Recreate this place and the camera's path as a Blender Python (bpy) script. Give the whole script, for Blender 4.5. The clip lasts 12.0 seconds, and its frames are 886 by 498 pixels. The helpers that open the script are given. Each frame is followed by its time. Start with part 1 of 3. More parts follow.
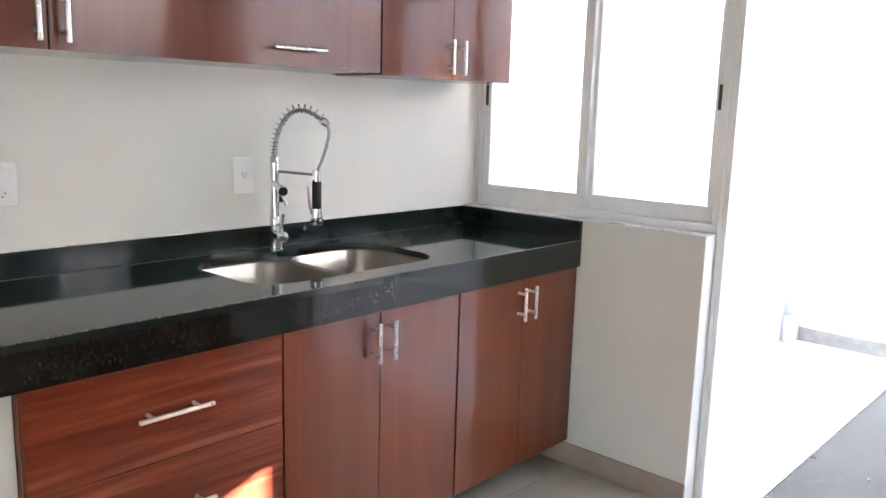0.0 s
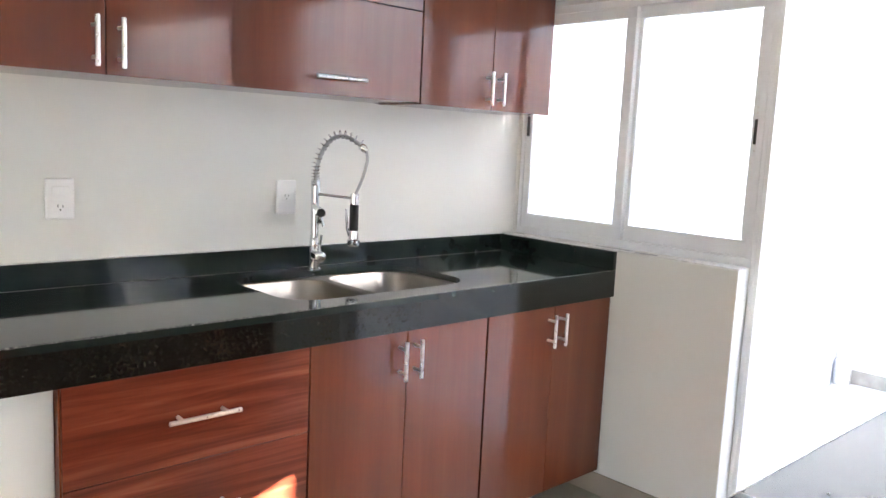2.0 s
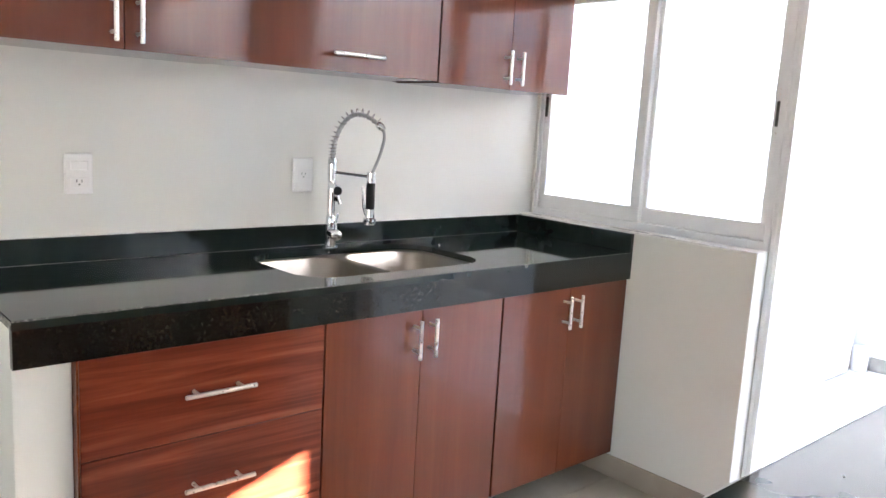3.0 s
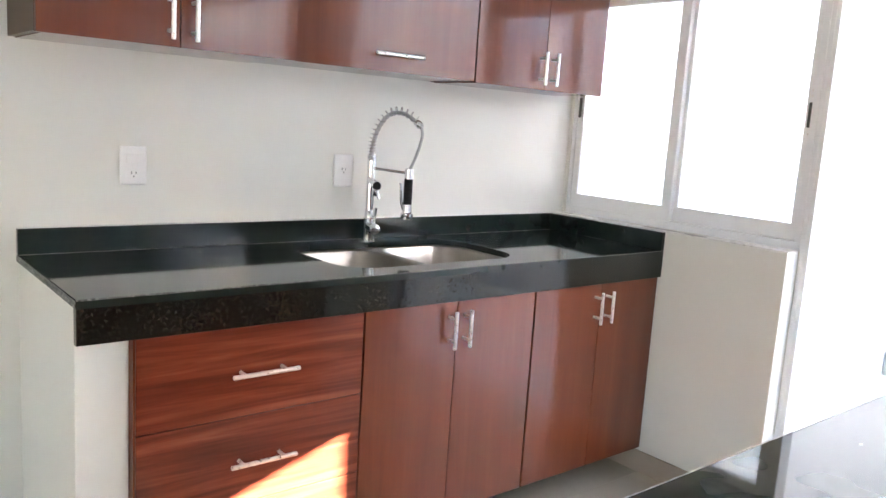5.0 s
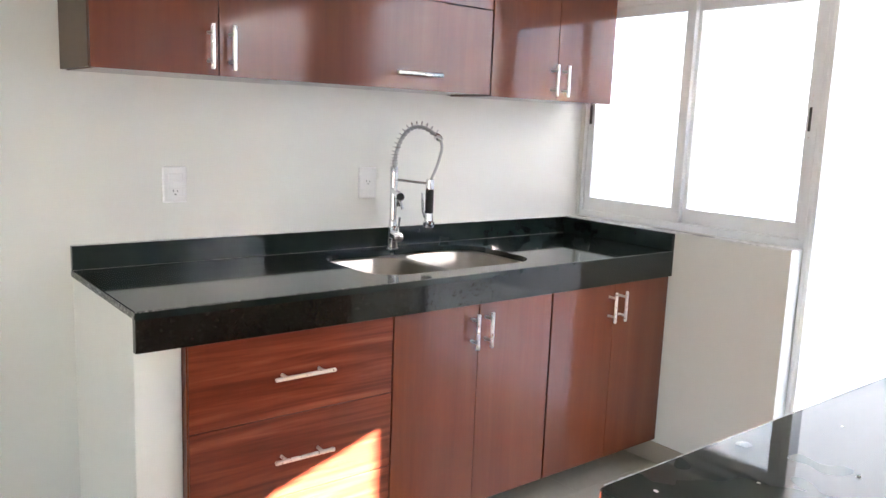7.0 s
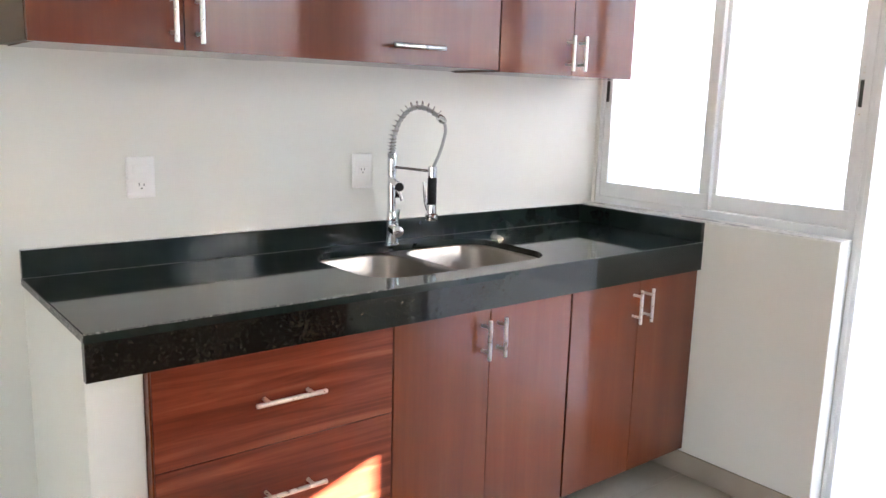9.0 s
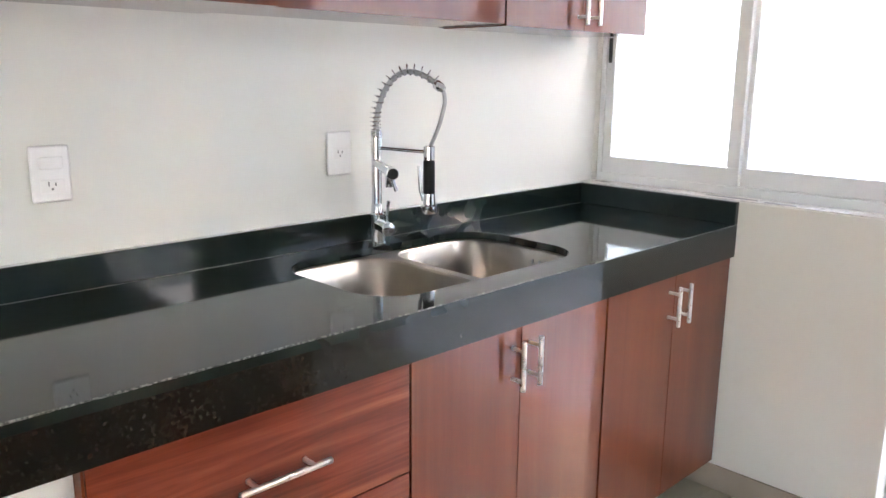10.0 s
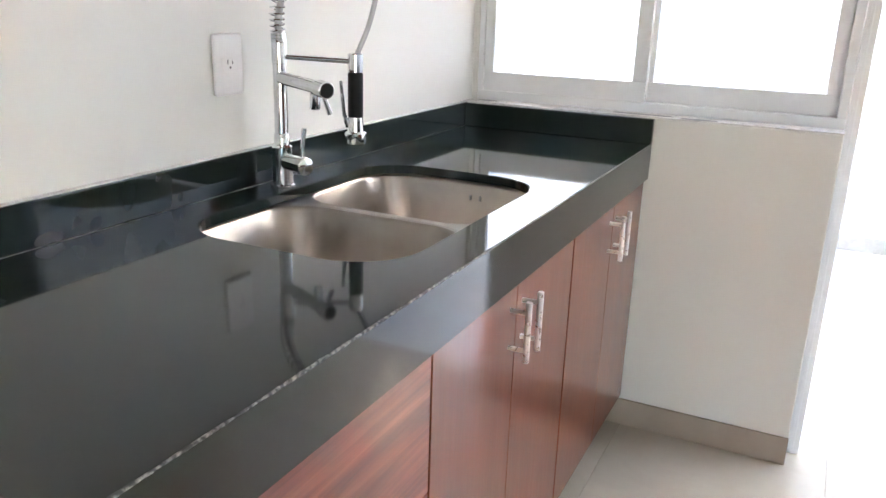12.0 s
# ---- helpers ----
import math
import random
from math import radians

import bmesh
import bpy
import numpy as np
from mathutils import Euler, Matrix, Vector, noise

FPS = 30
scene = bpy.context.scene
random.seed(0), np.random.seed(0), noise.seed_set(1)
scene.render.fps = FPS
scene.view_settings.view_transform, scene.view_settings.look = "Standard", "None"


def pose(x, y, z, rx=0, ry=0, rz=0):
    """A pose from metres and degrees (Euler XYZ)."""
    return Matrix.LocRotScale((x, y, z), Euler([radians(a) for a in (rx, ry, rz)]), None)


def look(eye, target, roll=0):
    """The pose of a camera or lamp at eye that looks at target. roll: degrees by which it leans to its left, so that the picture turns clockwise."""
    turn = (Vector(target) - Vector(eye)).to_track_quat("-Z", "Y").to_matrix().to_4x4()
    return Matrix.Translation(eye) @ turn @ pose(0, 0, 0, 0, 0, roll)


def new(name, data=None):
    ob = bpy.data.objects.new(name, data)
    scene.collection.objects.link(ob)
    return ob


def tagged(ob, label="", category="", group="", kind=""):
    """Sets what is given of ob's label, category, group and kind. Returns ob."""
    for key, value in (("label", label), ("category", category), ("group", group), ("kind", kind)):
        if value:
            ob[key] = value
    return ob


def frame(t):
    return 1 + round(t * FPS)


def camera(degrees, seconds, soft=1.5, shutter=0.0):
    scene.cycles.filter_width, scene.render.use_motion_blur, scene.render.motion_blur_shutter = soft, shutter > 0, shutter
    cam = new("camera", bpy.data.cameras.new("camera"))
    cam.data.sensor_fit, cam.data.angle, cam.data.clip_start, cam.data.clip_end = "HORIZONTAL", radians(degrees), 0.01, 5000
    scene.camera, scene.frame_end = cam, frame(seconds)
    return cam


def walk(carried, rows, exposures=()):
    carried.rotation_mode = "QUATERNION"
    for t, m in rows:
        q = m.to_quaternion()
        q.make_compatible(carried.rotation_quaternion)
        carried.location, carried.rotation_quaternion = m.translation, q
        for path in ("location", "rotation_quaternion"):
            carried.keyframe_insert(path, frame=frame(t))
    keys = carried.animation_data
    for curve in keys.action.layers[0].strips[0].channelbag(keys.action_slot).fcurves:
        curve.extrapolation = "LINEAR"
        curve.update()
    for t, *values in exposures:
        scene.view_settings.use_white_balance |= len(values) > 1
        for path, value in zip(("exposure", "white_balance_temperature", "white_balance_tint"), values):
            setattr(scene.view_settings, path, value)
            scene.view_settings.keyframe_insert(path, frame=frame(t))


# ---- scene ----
cam = camera(59.0, 12.0, soft=1.5)
PATH = [
    (0, (2.191, -2.496, 1.366), (0.857, -1.047, 1.017), 1.6),
    (0.5, (2.254, -2.476, 1.361), (0.853, -1.081, 1.056), 1.3),
    (1, (2.302, -2.471, 1.362), (0.869, -1.104, 1.082), 1.4),
    (1.5, (2.314, -2.475, 1.36), (0.872, -1.115, 1.092), 2.0),
    (2, (2.31, -2.482, 1.353), (0.857, -1.135, 1.081), 2.7),
    (2.5, (2.308, -2.478, 1.348), (0.851, -1.141, 1.047), 3.1),
    (4.5, (2.332, -2.499, 1.332), (0.806, -1.249, 1.006), 3.5),
    (5, (2.36, -2.546, 1.323), (0.836, -1.289, 1.01), 3.7),
    (5.5, (2.413, -2.588, 1.32), (0.913, -1.3, 1.02), 4.0),
    (6, (2.44, -2.627, 1.333), (0.941, -1.337, 1.035), 3.6),
    (6.5, (2.459, -2.664, 1.36), (0.924, -1.418, 1.056), 2.8),
    (8.5, (2.359, -2.576, 1.377), (0.812, -1.356, 1.031), 1.6),
    (9, (2.203, -2.481, 1.37), (0.666, -1.256, 1.003), 1.6),
    (9.5, (1.92, -2.397, 1.364), (0.464, -1.078, 0.989), 0.7),
    (10, (1.679, -2.324, 1.351), (0.281, -0.963, 0.913), 0.5),
    (10.5, (1.461, -2.266, 1.322), (0.085, -0.901, 0.828), 0.0),
    (11, (1.227, -2.288, 1.299), (-0.001, -0.807, 0.755), 0.0),
    (11.5, (1.06, -2.287, 1.287), (0.062, -0.654, 0.705), 0.1),
    (12, (1.046, -2.267, 1.267), (0.215, -0.55, 0.667), 1.8),
]
walk(cam, [(t, look(eye, target, roll)) for t, eye, target, roll in PATH],
     exposures=[(0.0, 5.84, 6750, 18), (0.8, 6.0, 6750, 18), (2.5, 5.97, 6750, 18), (5.5, 6.08, 6750, 18), (9.0, 6.08, 6750, 18), (10.0, 6.2, 6750, 18), (10.5, 6.4, 6750, 18), (11.0, 6.42, 6750, 18), (12.0, 6.17, 6750, 18)])

# ---- sky and sun ----
SUN_WAY = Vector((-0.55, -1.0, -0.32)).normalized()
SUN_EL = math.asin(-SUN_WAY.z)
SUN_AZ = math.atan2(-SUN_WAY.x, -SUN_WAY.y)
world = bpy.data.worlds.new("sky")
scene.world = world
world.use_nodes = True
wn = world.node_tree.nodes
sky = wn.new("ShaderNodeTexSky")
sky.sky_type = "NISHITA"
sky.sun_disc = False
sky.dust_density = 3.0
sky.sun_elevation = SUN_EL
sky.sun_rotation = SUN_AZ
world.node_tree.links.new(sky.outputs[0], wn["Background"].inputs[0])
wn["Background"].inputs[1].default_value = 0.05
sun = new("sun", bpy.data.lights.new("sun", "SUN"))
sun.data.energy = 5.0
sun.data.angle = radians(0.4)
sun.data.color = (1.0, 0.985, 0.96)
sun.matrix_world = look((8, 20, 8), Vector((8, 20, 8)) + SUN_WAY)


# ---- materials ----
def material(name, base=(0.8, 0.8, 0.8), rough=0.5, metal=0.0, coat=0.0, coat_rough=0.1):
    m = bpy.data.materials.new(name)
    m.use_nodes = True
    b = m.node_tree.nodes["Principled BSDF"]
    b.inputs["Base Color"].default_value = (*base, 1)
    b.inputs["Roughness"].default_value = rough
    b.inputs["Metallic"].default_value = metal
    b.inputs["Coat Weight"].default_value = coat
    b.inputs["Coat Roughness"].default_value = coat_rough
    return m


def coords(m, scale=(1, 1, 1), shift=True):
    """Object coordinates, stretched, and moved by each object's own random number."""
    t, n = m.node_tree, m.node_tree.nodes
    tc = n.new("ShaderNodeTexCoord")
    mp = n.new("ShaderNodeMapping")
    mp.inputs["Scale"].default_value = scale
    t.links.new(tc.outputs["Object"], mp.inputs["Vector"])
    if shift:
        info = n.new("ShaderNodeObjectInfo")
        mul = n.new("ShaderNodeVectorMath")
        mul.operation = "SCALE"
        mul.inputs[0].default_value = (31.7, 17.3, 23.9)
        t.links.new(info.outputs["Random"], mul.inputs["Scale"])
        t.links.new(mul.outputs[0], mp.inputs["Location"])
    return mp.outputs[0]


def noise_tex(m, vec, scale, detail=4.0, rough=0.55, distort=0.0):
    n = m.node_tree.nodes.new("ShaderNodeTexNoise")
    n.inputs["Scale"].default_value = scale
    n.inputs["Detail"].default_value = detail
    n.inputs["Roughness"].default_value = rough
    n.inputs["Distortion"].default_value = distort
    m.node_tree.links.new(vec, n.inputs["Vector"])
    return n.outputs[0]


def ramp(m, fac, stops):
    r = m.node_tree.nodes.new("ShaderNodeValToRGB")
    e = r.color_ramp.elements
    while len(e) < len(stops):
        e.new(0.5)
    for k, (p, c) in zip(e, stops):
        k.position, k.color = p, (*c, 1)
    m.node_tree.links.new(fac, r.inputs[0])
    return r.outputs[0]


def mixed(m, a, b, fac=0.5, mode="MULTIPLY"):
    x = m.node_tree.nodes.new("ShaderNodeMixRGB")
    x.blend_type = mode
    for k, v in ((1, a), (2, b), (0, fac)):
        if isinstance(v, bpy.types.NodeSocket):
            m.node_tree.links.new(v, x.inputs[k])
        else:
            x.inputs[k].default_value = (*v, 1) if isinstance(v, tuple) else v
    return x.outputs[0]


def span(m, fac, lo, hi):
    r = m.node_tree.nodes.new("ShaderNodeMapRange")
    r.inputs["To Min"].default_value = lo
    r.inputs["To Max"].default_value = hi
    m.node_tree.links.new(fac, r.inputs[0])
    return r.outputs[0]


def feed(m, sock, name):
    m.node_tree.links.new(sock, m.node_tree.nodes["Principled BSDF"].inputs[name])


def bump(m, height, strength=0.1, dist=0.001):
    b = m.node_tree.nodes.new("ShaderNodeBump")
    b.inputs["Strength"].default_value = strength
    b.inputs["Distance"].default_value = dist
    m.node_tree.links.new(height, b.inputs["Height"])
    feed(m, b.outputs[0], "Normal")


def plaster(name, base, warm):
    m = material(name, base, 0.55)
    v = coords(m, shift=False)
    c = ramp(m, noise_tex(m, v, 1.3, 5), [(0.3, warm), (0.7, base)])
    feed(m, c, "Base Color")
    feed(m, span(m, noise_tex(m, v, 6, 3), 0.42, 0.62), "Roughness")
    bump(m, noise_tex(m, v, 160, 5, 0.6), 0.12, 0.0012)
    return m


WALL = plaster("cream_wall_paint", (0.774, 0.770, 0.724), (0.745, 0.736, 0.686))
CEIL = plaster("white_ceiling_paint", (0.82, 0.81, 0.79), (0.80, 0.79, 0.76))
PATIO = plaster("white_patio_render", (0.82, 0.81, 0.79), (0.76, 0.75, 0.73))


def wood(name, across):
    """Reddish brown laminate; across: the grain runs along y, else along z."""
    m = material(name, (0.2, 0.06, 0.03), 0.38, coat=1.0, coat_rough=0.09)
    m.node_tree.nodes["Principled BSDF"].inputs["Specular IOR Level"].default_value = 0.12
    m.node_tree.nodes["Principled BSDF"].inputs["Coat IOR"].default_value = 1.5
    fine = coords(m, (1, 1.2, 26) if across else (1, 26, 1.2))
    wide = coords(m, (1, 0.5, 11) if across else (1, 7, 0.45))
    g = noise_tex(m, wide, 2.2, 4, 0.6, 1.1 if across else 0.5)
    if across:
        g = span(m, g, -0.32, 1.32)
        c = ramp(m, g, [(0.12, (0.090, 0.018, 0.009)), (0.42, (0.158, 0.031, 0.015)), (0.62, (0.210, 0.046, 0.022)), (0.88, (0.285, 0.082, 0.040))])
    else:
        c = ramp(m, g, [(0.20, (0.116, 0.024, 0.0075)), (0.50, (0.146, 0.032, 0.0100)), (0.80, (0.172, 0.042, 0.0135))])
    s = ramp(m, noise_tex(m, fine, 5, 5, 0.65), [(0.32, (0.93, 0.90, 0.88) if not across else (0.78, 0.70, 0.64)), (0.62, (1.0, 1.0, 1.0))])
    feed(m, mixed(m, c, s, 0.75), "Base Color")
    feed(m, span(m, noise_tex(m, fine, 9, 3), 0.28, 0.42), "Roughness")
    bump(m, noise_tex(m, fine, 14, 4), 0.05, 0.0006)
    return m


WOOD_V = wood("red_brown_laminate_upright", False)
WOOD_H = wood("red_brown_laminate_level", True)
# brown laminate darkened: the shade on the unlit cabinet sides is in the colour
SHADED_SIDE = material("shaded_side_laminate", (0.060, 0.034, 0.016), 0.45)
feed(SHADED_SIDE, ramp(SHADED_SIDE, noise_tex(SHADED_SIDE, coords(SHADED_SIDE, (1, 8, 0.6)), 4, 4), [(0.3, (0.050, 0.028, 0.013)), (0.7, (0.075, 0.042, 0.020))]), "Base Color")
CORE = material("dark_cabinet_carcass", (0.055, 0.022, 0.012), 0.5)


def granite(name):
    m = material(name, (0.012, 0.016, 0.015), 0.06)
    m.node_tree.nodes["Principled BSDF"].inputs["Specular IOR Level"].default_value = 0.42
    v = coords(m, shift=False)
    speck = ramp(m, noise_tex(m, v, 20, 1, 0.4), [(0.35, (0.010, 0.0165, 0.0150)), (0.56, (0.012, 0.0190, 0.0170)), (0.72, (0.014, 0.0205, 0.018)), (0.85, (0.018, 0.0230, 0.020))])
    cloud = ramp(m, noise_tex(m, v, 6, 3), [(0.30, (0.82, 0.88, 0.90)), (0.7, (1.14, 1.06, 1.0))])
    feed(m, mixed(m, speck, cloud, 1.0), "Base Color")
    feed(m, span(m, noise_tex(m, v, 5, 3), 0.04, 0.07), "Roughness")
    return m


GRANITE = granite("polished_dark_green_granite")
DUSTY = granite("dusty_dark_green_granite")
m = DUSTY
m.node_tree.nodes["Principled BSDF"].inputs["Specular IOR Level"].default_value = 0.15
v = coords(m, shift=False)
dust = ramp(m, noise_tex(m, v, 14, 1, 0.4), [(0.35, (0.027, 0.034, 0.029)), (0.60, (0.032, 0.039, 0.033)), (0.80, (0.042, 0.048, 0.042))])
feed(m, mixed(m, dust, ramp(m, noise_tex(m, v, 3.2, 3), [(0.35, (0.85, 0.87, 0.86)), (0.7, (1.15, 1.13, 1.1))]), 1.0), "Base Color")
feed(m, span(m, noise_tex(m, v, 6, 2, 0.5), 0.02, 0.06), "Roughness")
FLECKED = granite("brown_flecked_granite_edge")
m = FLECKED
v = coords(m, shift=False)
fleck = ramp(m, noise_tex(m, v, 120, 6, 0.65, 0.3), [(0.36, (0.008, 0.0105, 0.009)), (0.54, (0.012, 0.0130, 0.0105)), (0.72, (0.027, 0.019, 0.0125))])
feed(m, mixed(m, fleck, ramp(m, noise_tex(m, v, 11, 5), [(0.35, (0.75, 0.80, 0.82)), (0.7, (1.35, 1.10, 0.95))]), 1.0), "Base Color")
feed(m, span(m, noise_tex(m, v, 22, 5, 0.65), 0.03, 0.11), "Roughness")
RAWEDGE = material("worn_granite_edge", (0.20, 0.20, 0.18), 0.5)
m = RAWEDGE
feed(m, ramp(m, noise_tex(m, coords(m), 150, 4), [(0.44, (0.03, 0.031, 0.028)), (0.66, (0.30, 0.29, 0.265))]), "Base Color")

STEEL = material("brushed_stainless_steel", (0.46, 0.43, 0.39), 0.30, 1.0)
m = STEEL
feed(m, span(m, noise_tex(m, coords(m, (1, 10, 1)), 5, 2), 0.26, 0.36), "Roughness")
feed(m, ramp(m, noise_tex(m, coords(m), 9, 4), [(0.3, (0.36, 0.32, 0.28)), (0.7, (0.45, 0.41, 0.365))]), "Base Color")
CHROME = material("polished_chrome", (0.63, 0.64, 0.65), 0.05, 1.0)
feed(CHROME, span(CHROME, noise_tex(CHROME, coords(CHROME), 60, 3), 0.03, 0.10), "Roughness")
NICKEL = material("brushed_nickel", (0.74, 0.71, 0.67), 0.30, 1.0)
feed(NICKEL, span(NICKEL, noise_tex(NICKEL, coords(NICKEL), 90, 3), 0.22, 0.36), "Roughness")
HOSE = material("grey_braided_hose", (0.34, 0.34, 0.34), 0.35, 0.7)
bump(HOSE, noise_tex(HOSE, coords(HOSE), 500, 2), 0.3, 0.0006)
BLACK = material("black_rubber_grip", (0.005, 0.005, 0.005), 0.5)
BLACK.node_tree.nodes["Principled BSDF"].inputs["Specular IOR Level"].default_value = 0.25
bump(BLACK, noise_tex(BLACK, coords(BLACK), 300, 3), 0.1, 0.0004)
PLASTIC = material("white_switch_plastic", (0.88, 0.87, 0.86), 0.3)
feed(PLASTIC, ramp(PLASTIC, noise_tex(PLASTIC, coords(PLASTIC), 30, 3), [(0.3, (0.86, 0.85, 0.84)), (0.7, (0.90, 0.89, 0.88))]), "Base Color")
SLOT = material("dark_socket_slot", (0.09, 0.085, 0.08), 0.6)
ALU = material("light_grey_aluminium", (0.70, 0.71, 0.71), 0.38, 0.0)
feed(ALU, ramp(ALU, noise_tex(ALU, coords(ALU), 14, 4), [(0.3, (0.80, 0.815, 0.825)), (0.7, (0.84, 0.855, 0.865))]), "Base Color")
SEAL = material("black_latch_plastic", (0.03, 0.03, 0.032), 0.45)
CAULK = material("white_joint_filler", (0.72, 0.70, 0.66), 0.7)
feed(CAULK, ramp(CAULK, noise_tex(CAULK, coords(CAULK), 60, 4), [(0.30, (0.52, 0.50, 0.46)), (0.55, (0.76, 0.74, 0.70))]), "Base Color")

TILE = material("polished_cream_floor_tile", (0.62, 0.57, 0.47), 0.12)
m = TILE
v = coords(m)
feed(m, ramp(m, noise_tex(m, v, 3.5, 6, 0.6, 0.4), [(0.25, (0.42, 0.37, 0.285)), (0.75, (0.51, 0.455, 0.36))]), "Base Color")
feed(m, span(m, noise_tex(m, v, 12, 4), 0.18, 0.30), "Roughness")
GROUT = material("beige_grout", (0.44, 0.395, 0.31), 0.8)
bump(GROUT, noise_tex(GROUT, coords(GROUT, shift=False), 200, 3), 0.3, 0.001)
SKIRT = material("beige_skirting_tile", (0.42, 0.35, 0.28), 0.25)
feed(SKIRT, ramp(SKIRT, noise_tex(SKIRT, coords(SKIRT), 5, 5), [(0.3, (0.36, 0.30, 0.24)), (0.7, (0.44, 0.37, 0.30))]), "Base Color")
CEMENT = material("pale_cement_paving", (0.62, 0.61, 0.58), 0.8)
feed(CEMENT, ramp(CEMENT, noise_tex(CEMENT, coords(CEMENT, shift=False), 4, 6), [(0.3, (0.55, 0.54, 0.51)), (0.7, (0.68, 0.67, 0.64))]), "Base Color")
bump(CEMENT, noise_tex(CEMENT, coords(CEMENT, shift=False), 90, 4), 0.3, 0.002)
GREYSK = material("grey_patio_skirting", (0.30, 0.29, 0.27), 0.6)
feed(GREYSK, ramp(GREYSK, noise_tex(GREYSK, coords(GREYSK), 12, 4), [(0.3, (0.25, 0.24, 0.22)), (0.7, (0.36, 0.35, 0.33))]), "Base Color")
EARTH = material("pale_dry_ground", (0.42, 0.38, 0.32), 0.95)
feed(EARTH, ramp(EARTH, noise_tex(EARTH, coords(EARTH, shift=False), 0.7, 8), [(0.3, (0.34, 0.31, 0.26)), (0.7, (0.48, 0.44, 0.38))]), "Base Color")
GLASS = material("clear_window_glass", (1, 1, 1), 0.0)
GLASS.node_tree.nodes["Principled BSDF"].inputs["Transmission Weight"].default_value = 1.0
GLASS.node_tree.nodes["Principled BSDF"].inputs["IOR"].default_value = 1.45

# ---- mesh tools ----
ORIGIN = {}


def thing(name, at, label, category, group="", kind=""):
    ob = new(name)
    ob.location = at
    ob.empty_display_size = 0.05
    ORIGIN[ob.name] = Vector(at)
    return tagged(ob, label, category, group, kind)


def part(name, bm, mat, parent=None, label="", smooth=False):
    """Links a bmesh, given in world metres, as one mesh object under a thing or a part."""
    at = ORIGIN[parent.name] if parent else Vector((0, 0, 0))
    bmesh.ops.recalc_face_normals(bm, faces=bm.faces)
    bmesh.ops.translate(bm, verts=bm.verts, vec=-at)
    me = bpy.data.meshes.new(name)
    bm.to_mesh(me)
    bm.free()
    if smooth:
        me.shade_smooth()
        me.set_sharp_from_angle(angle=radians(40))
    for k in (mat if isinstance(mat, (list, tuple)) else [mat]):
        me.materials.append(k)
    ob = new(name, me)
    ob.parent = parent
    ORIGIN[ob.name] = at
    if label:
        ob["label"] = label
    return ob


def structure(name, bm, mat, label, category):
    return tagged(part(name, bm, mat), label, category, "", "structure")


def box(x0, x1, y0, y1, z0, z1, bevel=0.0, bm=None, seg=2):
    own = bmesh.new()
    v = [own.verts.new((x, y, z)) for x in (x0, x1) for y in (y0, y1) for z in (z0, z1)]
    for f in ((0, 1, 3, 2), (4, 6, 7, 5), (0, 4, 5, 1), (2, 3, 7, 6), (0, 2, 6, 4), (1, 5, 7, 3)):
        own.faces.new([v[i] for i in f])
    bmesh.ops.recalc_face_normals(own, faces=own.faces)
    if bevel:
        bmesh.ops.bevel(own, geom=own.edges[:], offset=bevel, segments=seg, affect="EDGES", profile=0.5)
    return joined(bm, own) if bm else own


def joined(bm, other):
    me = bpy.data.meshes.new("tmp")
    other.to_mesh(me)
    other.free()
    bm.from_mesh(me)
    bpy.data.meshes.remove(me)
    return bm


def sweep(points, radius, sides=12, bm=None, cap=True):
    """A tube along points; radius is a number or one for each point."""
    bm = bm or bmesh.new()
    pts = [Vector(p) for p in points]
    rad = radius if isinstance(radius, (list, tuple)) else [radius] * len(pts)
    side, rings = None, []
    for i, p in enumerate(pts):
        d = (pts[min(i + 1, len(pts) - 1)] - pts[max(i - 1, 0)]).normalized()
        if side is None:
            side = d.orthogonal().normalized()
        side = (side - d * side.dot(d)).normalized()
        up = d.cross(side)
        rings.append([bm.verts.new(p + rad[i] * (math.cos(2 * math.pi * k / sides) * side + math.sin(2 * math.pi * k / sides) * up)) for k in range(sides)])
    for a, b in zip(rings, rings[1:]):
        for k in range(sides):
            bm.faces.new((a[k], a[(k + 1) % sides], b[(k + 1) % sides], b[k]))
    if cap:
        bm.faces.new(rings[0][::-1])
        bm.faces.new(rings[-1])
    return bm


def turned(base, axis, profile, sides=24, bm=None):
    """A turned body: profile of (height along the axis, radius)."""
    base, axis = Vector(base), Vector(axis).normalized()
    side = axis.orthogonal().normalized()
    up = axis.cross(side)
    bm = bm or bmesh.new()
    rings = [[bm.verts.new(base + axis * h + r * (math.cos(2 * math.pi * k / sides) * side + math.sin(2 * math.pi * k / sides) * up)) for k in range(sides)] for h, r in profile]
    for a, b in zip(rings, rings[1:]):
        for k in range(sides):
            bm.faces.new((a[k], a[(k + 1) % sides], b[(k + 1) % sides], b[k]))
    bm.faces.new(rings[0][::-1])
    bm.faces.new(rings[-1])
    return bm


def rounded_loop(x0, x1, y0, y1, r, n=8):
    """The outline of a rectangle with round corners, as (x, y)."""
    out = []
    for cx, cy, a0 in ((x1 - r, y1 - r, 0), (x0 + r, y1 - r, 90), (x0 + r, y0 + r, 180), (x1 - r, y0 + r, 270)):
        for k in range(n + 1):
            a = radians(a0 + 90 * k / n)
            out.append((cx + r * math.cos(a), cy + r * math.sin(a)))
    return out


# ---- the room ----
CEILING = 2.60
ROOM_E, ROOM_S = 5.20, -6.00
WALL_Y = 0.0           # room face of the window wall
WALL_T = 0.16
WIN = (0.016, 1.087, 0.972, 1.92)      # window opening x0, x1, z0, z1
DOOR = (1.087, 2.38, 2.15)              # patio door opening x0, x1, height

